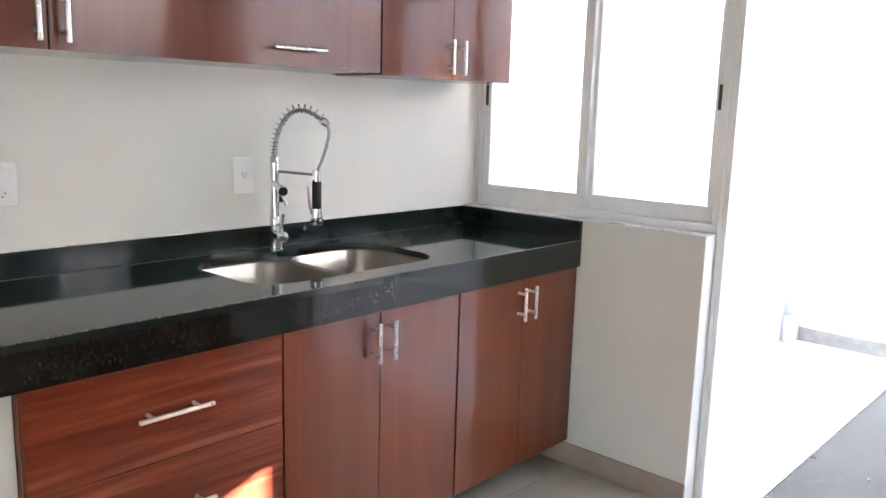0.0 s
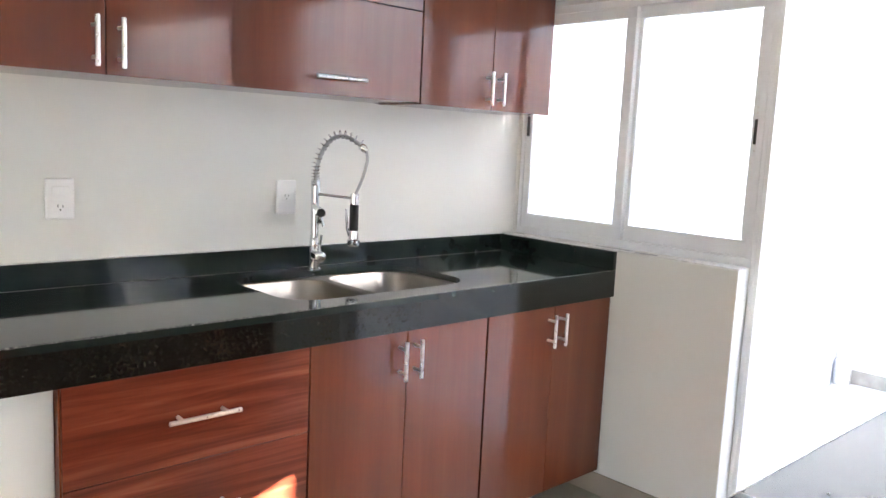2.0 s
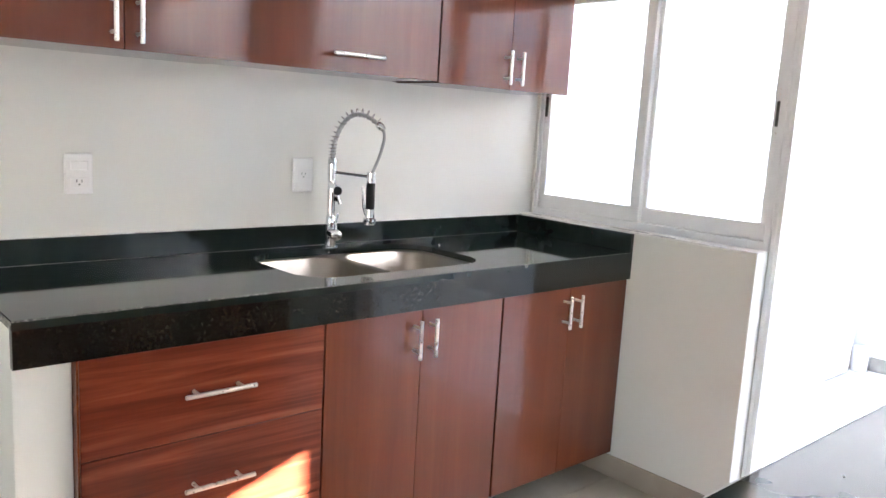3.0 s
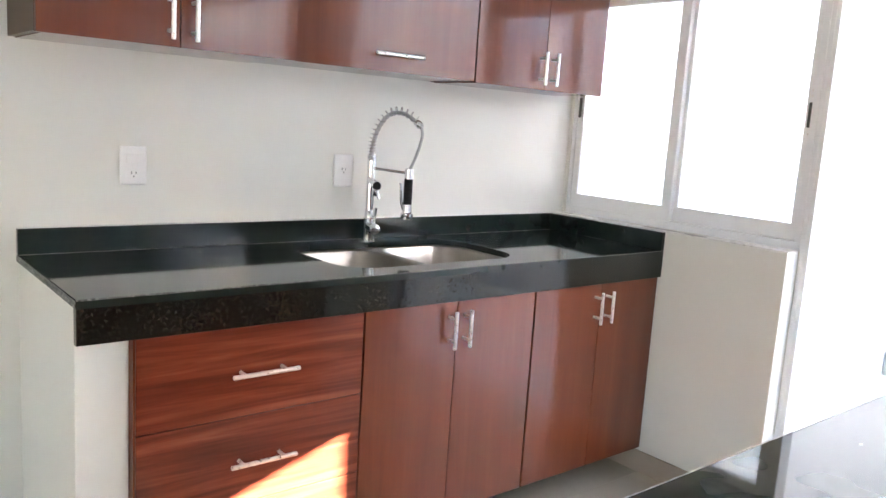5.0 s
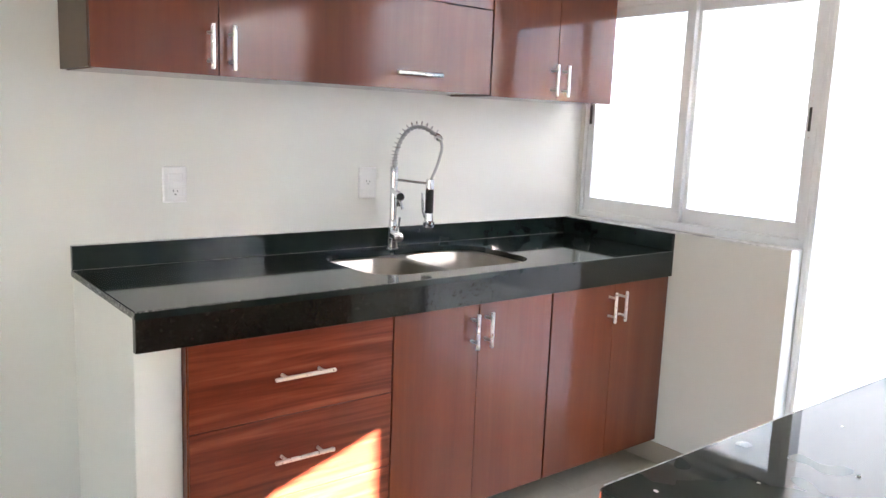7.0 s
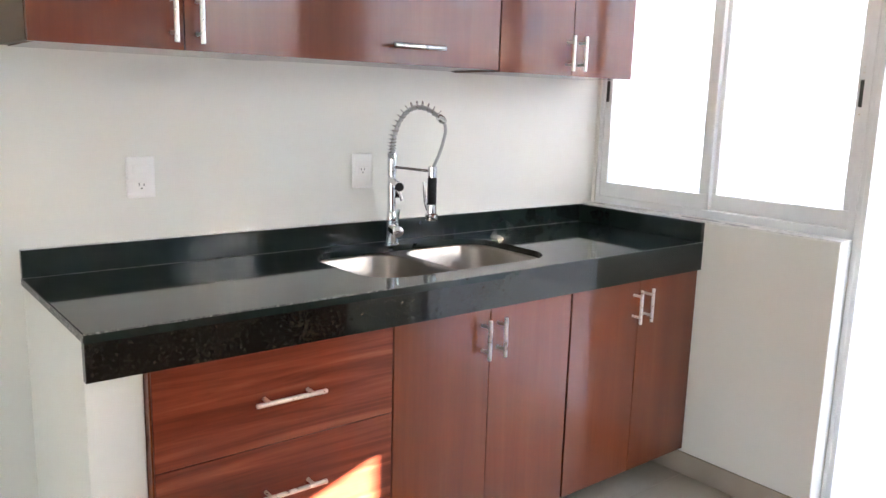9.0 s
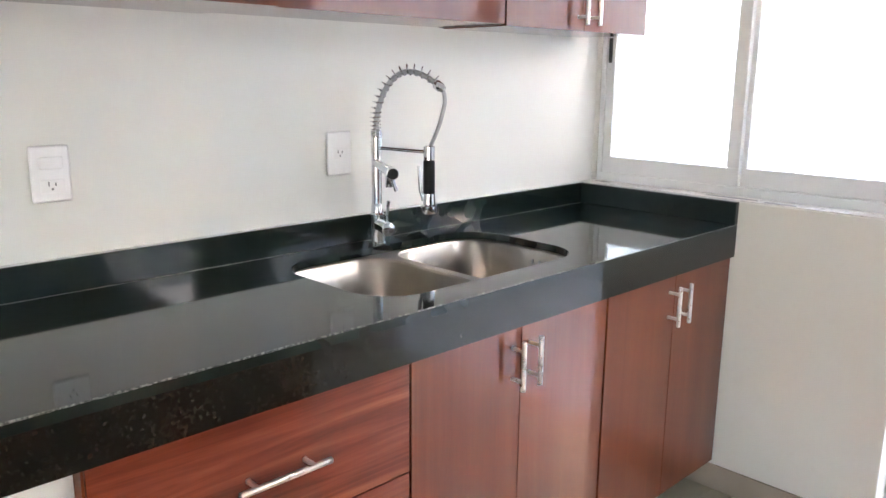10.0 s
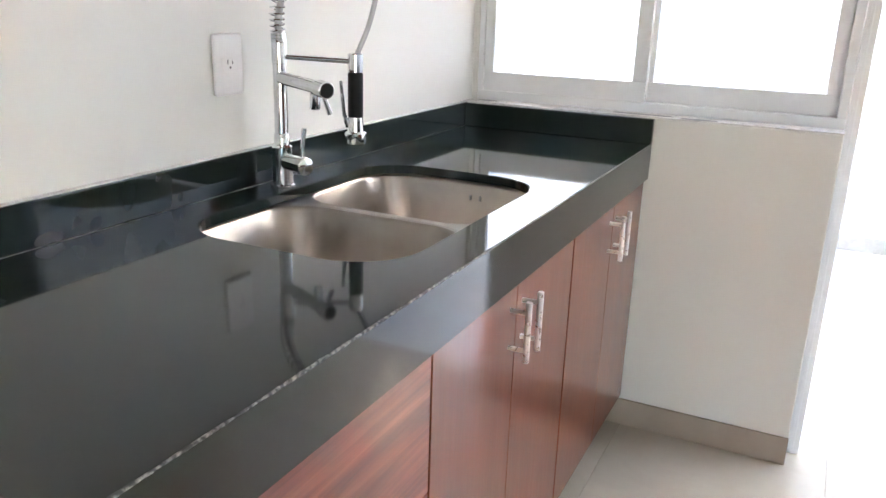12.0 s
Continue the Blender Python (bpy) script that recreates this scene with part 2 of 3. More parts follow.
bm = box(-0.15, 0, ROOM_S, WALL_Y + WALL_T, 0, CEILING)
structure("wall_west", bm, WALL, "smooth cream painted kitchen wall behind the sink", "wall")
bm = box(0, WIN[1], WALL_Y, WALL_Y + WALL_T, 0, WIN[2], 0.003)
box(0, WIN[0], WALL_Y + 0.072, WALL_Y + WALL_T, WIN[2], WIN[3], bm=bm)
box(0, WIN[0], WALL_Y, WALL_Y + WALL_T, WIN[3], CEILING, bm=bm)
box(WIN[0], WIN[1], WALL_Y, WALL_Y + WALL_T, WIN[3], CEILING, bm=bm)
box(DOOR[0], DOOR[1], WALL_Y, WALL_Y + WALL_T, DOOR[2], CEILING, bm=bm)
box(DOOR[1], 3.15, WALL_Y, WALL_Y + WALL_T, 0, CEILING, bm=bm)
box(3.15, 5.10, WALL_Y, WALL_Y + WALL_T, DOOR[2], CEILING, bm=bm)
box(5.10, ROOM_E, WALL_Y, WALL_Y + WALL_T, 0, CEILING, bm=bm)
structure("wall_north", bm, WALL, "cream painted wall with a window and patio doorway", "wall")
bm = box(ROOM_E, ROOM_E + WALL_T, ROOM_S, WALL_Y + WALL_T, 0, CEILING)
structure("wall_east", bm, WALL, "plain cream painted wall", "wall")
# unseen wall; its opening is added as fill daylight, width set by brightness
bm = box(-0.15, 2.65, ROOM_S - WALL_T, ROOM_S, 0, CEILING)
box(4.3, ROOM_E + WALL_T, ROOM_S - WALL_T, ROOM_S, 0, CEILING, bm=bm)
box(2.65, 4.3, ROOM_S - WALL_T, ROOM_S, 2.15, CEILING, bm=bm)
structure("wall_south", bm, WALL, "plain unseen wall with an opening added to let in light", "wall")
structure("ceiling", box(-0.15, ROOM_E + WALL_T, ROOM_S - WALL_T, WALL_Y + WALL_T, CEILING, CEILING + 0.15), CEIL, "plain white painted ceiling", "ceiling")

# masonry end that carries the counter
C_Y0, C_Y1, C_X = -2.107, WALL_Y, 0.602   # counter: ends and front
END_W = 0.122
bm = box(0, 0.568, C_Y0 + 0.004, C_Y0 + END_W, 0, 0.879, 0.003)
structure("wall_stub", bm, WALL, "cream painted masonry stub carrying the counter end", "wall")

# skirting tiles
bm = box(0.33, WIN[1] + 0.001, WALL_Y - 0.010, WALL_Y, 0, 0.086, 0.0015)
structure("baseboard", bm, SKIRT, "glazed beige tile skirting under the window", "baseboard")


# ---- window and door frame ----
def window():
    y0, y1 = WALL_Y + 0.078, WALL_Y + 0.148
    x0, x1, z0, z1 = WIN
    w = thing("window_1", ((x0 + x1) / 2, y0, z0), "two-pane sliding window in grey aluminium above the counter", "window", kind="structure")
    bm = box(x0, x1, y0, y1, z0, z0 + 0.032, 0.002)
    box(x0, x1, y0, y1, z1 - 0.030, z1, 0.002, bm)
    box(x0, x0 + 0.018, y0, y1, z0 + 0.032, z1 - 0.030, 0.002, bm)
    box(x1 - 0.024, x1, y0, y1, z0 + 0.032, z1 - 0.030, 0.002, bm)
    part("window_frame", bm, ALU, w)
    zb, zt = z0 + 0.032, z1 - 0.030
    for a, b, ys, left, right, latch in ((x0 + 0.018, 0.550, y0 + 0.008, 0.031, 0.042, 0.047), (0.524, x1 - 0.024, y0 + 0.034, 0.040, 0.036, 1.045)):
        s = box(a, b, ys, ys + 0.024, zb, zb + 0.058, 0.0015)
        box(a, b, ys, ys + 0.024, zt - 0.042, zt, 0.0015, s)
        box(a, a + left, ys, ys + 0.024, zb + 0.058, zt - 0.042, 0.0015, s)
        box(b - right, b, ys, ys + 0.024, zb + 0.058, zt - 0.042, 0.0015, s)
        sash = part("sash", s, ALU, w)
        g = part("pane", box(a + left - 0.006, b - right + 0.006, ys + 0.010, ys + 0.014, zb + 0.052, zt - 0.036), GLASS, sash)
        g.visible_shadow = False
        part("latch", box(latch - 0.007, latch + 0.007, ys - 0.006, ys, 1.392, 1.477, 0.003), SEAL, sash, "black sliding window latch")
        for dz in (-0.022, 0.022 + 0.085, 0.040 + 0.085):
            part("screw", turned((latch, ys - 0.0015, 1.392 + dz), (0, 1, 0), [(0, 0.003), (0.003, 0.003)], 8), NICKEL, sash)
    part("window_sill", box(0.0008, x1 + 0.002, WALL_Y + 0.001, y0 - 0.0005, z0, z0 + 0.004, 0.0015), CAULK, w, "rough cream sill strip")
    random.seed(21)
    for cx, cy, lx in ((0.56, 0.030, 0.085), (0.72, 0.012, 0.050), (0.07, 0.040, 0.030)):
        bm = bmesh.new()
        ring = [bm.verts.new((cx + lx * math.cos(a) * random.uniform(0.75, 1.1), WALL_Y + cy + 0.010 * math.sin(a) * random.uniform(0.6, 1.2), z0 + 0.0042)) for a in (k * math.pi / 11 for k in range(22))]
        top = bm.faces.new(ring)
        up = bmesh.ops.extrude_face_region(bm, geom=[top])
        bmesh.ops.translate(bm, verts=[q for q in up["geom"] if isinstance(q, bmesh.types.BMVert)], vec=(0, 0, 0.0015))
        part("mortar_smear", bm, GREYSK, w, "grey dried mortar smear")


window()


def door_frame():
    y0, y1 = WALL_Y + 0.075, WALL_Y + 0.145
    d = thing("door_1", (1.12, y0, 0), "open patio doorway with a grey aluminium frame", "door", kind="structure")
    bm = box(1.0885, 1.121, y0, y1, 0, DOOR[2], 0.002)
    rib = box(1.098, 1.106, y0 - 0.003, y0 - 0.0005, 0, DOOR[2], 0.001)
    part("post", bm, ALU, d)
    part("rib", rib, ALU, d)
    part("post", box(DOOR[1] - 0.055, DOOR[1], y0, y1, 0, DOOR[2] - 0.05, 0.002), ALU, d)
    part("head", box(1.123, DOOR[1], y0, y1, DOOR[2] - 0.05, DOOR[2], 0.002), ALU, d)


door_frame()


# ---- pulls, doors, cabinets ----
def bar_handle(parent, at, along, length):
    """A bar on two posts, in front of a face at x = at[0]."""
    x, y, z = at
    out = 0.034
    a = Vector((0, 1, 0)) if along == "y" else Vector((0, 0, 1))
    c = Vector((x + out, y, z))
    h = length / 2
    bm = turned(c - a * h, a, [(0, 0.0045), (0.0012, 0.0058), (length - 0.0012, 0.0058), (length, 0.0045)], 14)
    for s in (-1, 1):
        p = Vector((x, y, z)) + a * s * h * 0.62
        turned(p, (1, 0, 0), [(0, 0.0052), (0.004, 0.0046), (out, 0.0046)], 10, bm)
    return part("handle", bm, NICKEL, parent, "brushed nickel bar handle", smooth=True)


def leaf(name, parent, x, y0, y1, z0, z1, mat, gap=0.0015, thick=0.018):
    return part(name, box(x - thick, x, y0 + gap, y1 - gap, z0 + gap, z1 - gap, 0.0006), mat, parent)


SINK = (0.102, 0.513, -1.354, -0.668)     # cut in the worktop
FRONT = 0.592          # face of the base doors
BASE_Z = (0.100, 0.795)


def base_body(c, y0, y1):
    """Carcass; a side beside the sink is cut down to pass under the bowls."""
    tops = [0.685 if SINK[2] - 0.01 < y < SINK[3] + 0.01 else BASE_Z[1] for y in (y0, y1)]
    bm = box(0.03, FRONT - 0.0195, y0 + 0.001, y0 + 0.019, BASE_Z[0], tops[0])
    box(0.03, FRONT - 0.0195, y1 - 0.019, y1 - 0.001, BASE_Z[0], tops[1], bm=bm)
    box(0.03, FRONT - 0.0195, y0 + 0.019, y1 - 0.019, BASE_Z[0], BASE_Z[0] + 0.018, bm=bm)
    box(0.012, 0.03, y0 + 0.001, y1 - 0.001, BASE_Z[0], BASE_Z[1], bm=bm)
    box(FRONT - 0.06, FRONT - 0.0195, y0 + 0.019, y1 - 0.019, BASE_Z[1] - 0.05, BASE_Z[1] + 0.004, bm=bm)
    part("body", bm, CORE, c)
    part("plinth", box(FRONT - 0.26, FRONT - 0.245, y0, y1, 0, BASE_Z[0] - 0.001), CORE, c, "dark recessed plinth")


def drawer_unit(y0, y1):
    c = thing("drawer_unit", (0.3, (y0 + y1) / 2, 0), "red-brown laminate drawer unit under the granite counter", "cabinet", "base units under the counter")
    base_body(c, y0, y1)
    part("side_strip", box(0.555, FRONT - 0.0005, y0 + 0.0005, y0 + 0.005, BASE_Z[0], BASE_Z[1]), WOOD_V, c)
    for z0, z1 in ((0.559, 0.795), (0.324, 0.559), (0.100, 0.324)):
        d = leaf("drawer", c, FRONT, y0 + 0.0055, y1, z0, z1, WOOD_H, 0.0014)
        bar_handle(d, (FRONT, (y0 + y1) / 2 + 0.007, (z0 + z1) / 2), "y", 0.183)


def door_unit(y0, ym, y1, label, sx=0.030):
    c = thing("base_cabinet", (0.3, (y0 + y1) / 2, 0), label, "cabinet", "base units under the counter")
    base_body(c, y0, y1)
    for a, b, hy in ((y0, ym, ym - sx), (ym, y1, ym + sx)):
        d = leaf("door", c, FRONT, a + (0.003 if a == y0 else 0), b - (0.003 if b == y1 else 0), BASE_Z[0], BASE_Z[1], WOOD_V, 0.0012)
        bar_handle(d, (FRONT, hy, 0.712), "z", 0.117)


drawer_unit(-1.984, -1.354)
door_unit(-1.354, -1.014, -0.674, "red-brown laminate two-door cabinet under the sink")
door_unit(-0.674, -0.335, -0.002, "red-brown laminate two-door cabinet beside the window wall")


def upper_unit(y0, y1, front, z0, splits, label, flap=None):
    top = 2.20
    c = thing("wall_cabinet", (front / 2, (y0 + y1) / 2, z0), label, "cabinet", "wall cabinets above the counter")
    xb = front - 0.020
    # side panel takes the darkened laminate, so it reads as unlit
    part("side_panel", box(0.001, xb, y0 + 0.0005, y0 + 0.0178, z0 + 0.005, top), SHADED_SIDE, c, "brown laminate side with shade in its colour")
    bm = box(0.001, xb, y1 - 0.018, y1 - 0.0005, z0 + 0.002, top)
    box(0.001, xb, y0 + 0.018, y1 - 0.018, top - 0.018, top, bm=bm)
    box(0.001, xb, y0 + 0.018, y1 - 0.018, z0 + 0.002, z0 + 0.020, bm=bm)
    box(0.001, 0.012, y0 + 0.018, y1 - 0.018, z0 + 0.020, top - 0.018, bm=bm)
    part("body", bm, WOOD_V, c)
    if flap:
        d = leaf("flap", c, front, y0, y1, z0, flap, WOOD_V)
        bar_handle(d, (front, (y0 + y1) / 2 + 0.019, z0 + 0.054), "y", 0.186)
        leaf("flap", c, front, y0, y1, flap, top, WOOD_V)
    else:
        for a, b, hy in ((y0, splits, splits - 0.030), (splits, y1, splits + 0.032)):
            d = leaf("door", c, front, a, b, z0, top, WOOD_V)
            bar_handle(d, (front, hy, z0 + 0.078), "z", 0.121)


upper_unit(-2.117, -1.443, 0.316, 1.474, -1.778, "deep red-brown laminate two-door wall cabinet above the counter")
upper_unit(-1.441, -0.719, 0.257, 1.477, 0, "red-brown laminate wall cabinet with a lift-up flap", flap=1.779)
upper_unit(-0.715, -0.039, 0.257, 1.473, -0.370, "shallow red-brown laminate two-door wall cabinet beside the window")


# ---- counter and sink ----


def counter():
    c = thing("countertop", (0.3, -1.05, 0.80), "polished dark green granite worktop with a deep front edge", "countertop")
    bm = bmesh.new()
    hole = rounded_loop(*SINK, 0.115, 10)
    outer = [(0.0, C_Y0), (C_X, C_Y0), (C_X, C_Y1), (0.0, C_Y1)]
    edges = []
    for loop in (outer, hole):
        vs = [bm.verts.new((x, y, 0.880)) for x, y in loop]
        edges += [bm.edges.new((vs[i], vs[(i + 1) % len(vs)])) for i in range(len(vs))]
    r = bmesh.ops.triangle_fill(bm, edges=edges, use_beauty=True)
    faces = [f for f in r["geom"] if isinstance(f, bmesh.types.BMFace)]
    up = bmesh.ops.extrude_face_region(bm, geom=faces)
    bmesh.ops.translate(bm, verts=[v for v in up["geom"] if isinstance(v, bmesh.types.BMVert)], vec=(0, 0, 0.020))
    bmesh.ops.recalc_face_normals(bm, faces=bm.faces)
    sharp = [e for e in bm.edges if len(e.link_faces) == 2 and e.calc_face_angle() > 0.8 and abs(e.verts[0].co.z - 0.9) < 1e-4 and abs(e.verts[1].co.z - 0.9) < 1e-4]
    bmesh.ops.bevel(bm, geom=sharp, offset=0.002, segments=2, affect="EDGES")
    part("slab", bm, GRANITE, c)
    part("front_edge", box(C_X - 0.020, C_X, C_Y0, C_Y1, 0.7975, 0.8800), FLECKED, c)
    part("backsplash", box(0.0005, 0.020, C_Y0, C_Y1, 0.9005, 0.972, 0.0015), GRANITE, c)
    part("side_splash", box(0.0205, C_X + 0.001, -0.020, C_Y1 - 0.0005, 0.9005, 0.971, 0.0015), GRANITE, c)
    # worn arris and joint lines
    random.seed(4)
    n = 420
    pts = [(C_X - 0.0008, C_Y0 + (C_Y1 - C_Y0) * k / n, 0.8990) for k in range(n + 1)]
    rad = [max(0.0004, 0.0020 - 0.0010 * k / n + 0.0008 * noise.noise((k * 0.06, 0.3, 0)) + random.uniform(-0.0004, 0.0004)) for k in range(n + 1)]
    bm = sweep(pts, rad, 5)
    part("worn_edge", bm, RAWEDGE, c, "chipped pale granite arris")
    part("raw_end", box(0.004, C_X - 0.003, C_Y0 - 0.0012, C_Y0 - 0.0002, 0.8815, 0.8980), RAWEDGE, c, "unpolished grey granite end")
    part("joint", box(0.0200, 0.0207, C_Y0, -0.020, 0.9000, 0.9006), GREYSK, c)
    part("joint", box(0.0005, 0.0150, C_Y0 + 0.002, C_Y1 - 0.002, 0.9720, 0.9732), CAULK, c)


counter()


def sink():
    s = thing("kitchen_sink", (0.31, -1.01, 0.70), "undermounted double-bowl stainless steel sink, empty", "sink")
    x0, x1, y0, y1 = SINK
    ym = -1.020
    bowls = ((y0 - 0.004, ym - 0.010), (ym + 0.010, y1 + 0.004))
    for a, b in bowls:
        bm = bmesh.new()
        rings = []
        for inset, z, r in ((-0.003, 0.878, 0.090), (0.002, 0.876, 0.088), (0.006, 0.870, 0.085), (0.012, 0.760, 0.080), (0.020, 0.722, 0.078), (0.036, 0.704, 0.070), (0.060, 0.699, 0.055)):
            rings.append([bm.verts.new((x, y, z)) for x, y in rounded_loop(x0 - 0.004 + inset, x1 + 0.004 - inset, a + inset, b - inset, r, 8)])
        for p, q in zip(rings, rings[1:]):
            for k in range(len(p)):
                bm.faces.new((p[k], p[(k + 1) % len(p)], q[(k + 1) % len(p)], q[k]))
        bm.faces.new(rings[-1])
        cx, cy = (x0 + x1) / 2, (a + b) / 2
        bowl = part("bowl", bm, STEEL, s, smooth=True)
        if b == bowls[1][1]:
            for dx in (-0.012, 0.012):
                part("overflow_slot", box(0.352 + dx - 0.003, 0.352 + dx + 0.003, b - 0.0120, b - 0.0070, 0.838, 0.850, 0.0015), HOSE, bowl, "dark overflow slot")
        part("drain", turned((cx, cy, 0.6995), (0, 0, 1), [(0, 0.052), (0.003, 0.050), (0.0032, 0.040), (0.0012, 0.036), (0.0012, 0.010), (0.004, 0.008), (0.004, 0.001)]), CHROME, bowl, "chrome drain strainer", smooth=True)
    # rim under the stone, with the bridge between the bowls
    bm = bmesh.new()
    edges = []
    for k, loop in enumerate([rounded_loop(x0 - 0.025, x1 + 0.025, y0 - 0.03, y1 + 0.03, 0.03, 4)] + [rounded_loop(x0 - 0.001, x1 + 0.001, a + 0.003, b - 0.003, 0.087, 8) for a, b in bowls]):
        vs = [bm.verts.new((x, y, 0.8775)) for x, y in loop]
        edges += [bm.edges.new((vs[i], vs[(i + 1) % len(vs)])) for i in range(len(vs))]
    bmesh.ops.triangle_fill(bm, edges=edges, use_beauty=True)
    part("rim", bm, STEEL, s)


sink()


# ---- faucet ----
def faucet():
    bx, by = 0.067, -1.003
    f = thing("kitchen_faucet", (bx, by, 0.9), "tall chrome spring-neck pull-down kitchen faucet", "faucet")
    u = Vector((0.166, 0.089, 0)).normalized()

    def at(s, z):
        return Vector((bx, by, z)) + u * s

    part("base", turned((bx, by, 0.9005), (0, 0, 1), [(0, 0.026), (0.004, 0.026), (0.006, 0.0215), (0.050, 0.0205), (0.080, 0.0205), (0.084, 0.0160), (0.105, 0.0155), (0.108, 0.0138)]), CHROME, f, smooth=True)
    part("pole", turned((bx, by, 1.0085), (0, 0, 1), [(0, 0.0135), (0.135, 0.0135), (0.136, 0.0150), (0.176, 0.0150), (0.178, 0.0125)]), CHROME, f, smooth=True)
    v = Vector((0.95, -0.30, 0)).normalized()
    part("valve", turned(Vector((bx, by, 0.952)) + v * 0.018, v, [(0, 0.0165), (0.044, 0.0165), (0.046, 0.0185), (0.060, 0.0185), (0.062, 0.016)]), CHROME, f, smooth=True)
    p = Vector((bx, by, 0.968)) + v * 0.068
    part("lever", sweep([p, p + Vector((0, 0, 0.020)), p + Vector((0.004, 0.002, 0.058))], [0.0050, 0.0042, 0.0048], 10), CHROME, f, smooth=True)
    # filler spout
    w = Vector((0.177, -0.094, -0.006)).normalized()
    s0 = Vector((bx, by, 1.118))
    spout = part("spout", turned(s0 + w * 0.010, w, [(0, 0.0125), (0.155, 0.0125), (0.157, 0.0155), (0.186, 0.0155), (0.187, 0.0140)]), CHROME, f, smooth=True)
    part("spout_face", turned(s0 + w * 0.1972, w, [(0, 0.0135), (0.001, 0.0130)]), BLACK, spout, "dark spout knob face", smooth=True)
    part("outlet", turned(s0 + w * 0.150 + Vector((0, 0, -0.012)), (0, 0, -1), [(0, 0.0095), (0.026, 0.0095), (0.028, 0.0085)]), CHROME, spout, smooth=True)
    q = s0 + w * 0.183 + Vector((0, 0, -0.012))
    part("toggle", sweep([q, q + Vector((0.010, 0.006, -0.032))], [0.0045, 0.0052], 8), CHROME, spout, smooth=True)
    # holder arm and spray head
    hold = Vector((0.199, -0.936, 0))
    ua = (hold - Vector((bx, by, 0))).normalized()

    def held(z, back=0.0):
        return hold - ua * back + Vector((0, 0, z))

    part("arm", sweep([Vector((bx, by, 1.157)) + ua * 0.012, held(1.152, 0.012)], 0.0048, 10), CHROME, f, smooth=True)
    part("holder", turned(held(1.132), (0, 0, 1), [(0, 0.0150), (0.034, 0.0150), (0.036, 0.0120)]), CHROME, f, smooth=True)
    spray = part("spray_head", turned(held(0.992), (0, 0, 1), [(0, 0.0205), (0.004, 0.0215), (0.020, 0.0215), (0.024, 0.0165), (0.052, 0.0150)]), CHROME, f, smooth=True)
    part("grip", turned(held(1.0445), (0, 0, 1), [(0, 0.0145), (0.002, 0.0152), (0.084, 0.0152), (0.087, 0.0135)]), BLACK, spray, "black rubber grip", smooth=True)
    side = Vector((-0.80, -0.60, 0)).normalized()
    t0 = held(1.030) + side * 0.014
    part("trigger", sweep([t0 + Vector((0, 0, -0.006)), t0 + side * 0.009 + Vector((0, 0, 0.02)), t0 + side * 0.015 + Vector((0, 0, 0.085))], [0.0050, 0.0048, 0.0035], 8), CHROME, spray, smooth=True)
    # arched hose and its spring
    ctrl = [(0, 1.180), (0.0, 1.225), (0.010, 1.272), (0.032, 1.318), (0.065, 1.348), (0.102, 1.354), (0.138, 1.342), (0.170, 1.320)]

    def along(t):
        n = len(ctrl) - 1
        x = min(max(t, 0), 0.9999) * n
        i, r = int(x), x - int(x)
        g = [ctrl[min(max(i + k, 0), n)] for k in (-1, 0, 1, 2)]
        return [0.5 * (2 * g[1][d] + (g[2][d] - g[0][d]) * r + (2 * g[0][d] - 5 * g[1][d] + 4 * g[2][d] - g[3][d]) * r * r + (3 * g[1][d] - g[0][d] - 3 * g[2][d] + g[3][d]) * r ** 3) for d in (0, 1)]

    arch = [at(*along(k / 60)) for k in range(61)]
    part("neck_hose", sweep(arch, 0.0068, 10), HOSE, f, "grey flexible hose", smooth=True)
    coil, turns = [], 25
    cross = u.cross(Vector((0, 0, 1)))
    for k in range(turns * 14 + 1):
        g = k / (turns * 14)
        h = max(0.0, (g - 0.3) / 0.7)
        t = 0.02 + 0.06 * min(g / 0.3, 1) + 0.88 * (0.45 * h + 0.55 * h * h)
        c0, c1 = Vector(at(*along(t))), Vector(at(*along(t + 0.004)))
        d = (c1 - c0).normalized() if (c1 - c0).length > 1e-6 else u
        n2 = d.cross(cross).normalized()
        ang = 2 * math.pi * k / 14
        coil.append(c0 - n2 * 0.0055 * min(1, 3 * h) + 0.0140 * (math.cos(ang) * cross + math.sin(ang) * n2))
    part("spring", sweep(coil, 0.0015, 6), CHROME, f, "open chrome coil spring", smooth=True)
    tip = at(*along(1.0))
    d = (tip - at(*along(0.96))).normalized()
    part("coupling", turned(tip - d * 0.010, d, [(0, 0.0105), (0.004, 0.0125), (0.020, 0.0125), (0.024, 0.0095), (0.030, 0.0085)]), CHROME, f, smooth=True)
    start, end = at(0.188, 1.276), held(1.160)
    low = [at(0.176, 1.316), at(0.185, 1.304), at(0.188, 1.290)]
    low += [start.lerp(end, q) + u * 0.005 * math.sin(math.pi * q) for q in (0, 0.15, 0.3, 0.45, 0.6, 0.75, 0.9, 1.0)]
    part("hose", sweep(low, 0.0052, 10), HOSE, f, "grey flexible hose", smooth=True)


faucet()


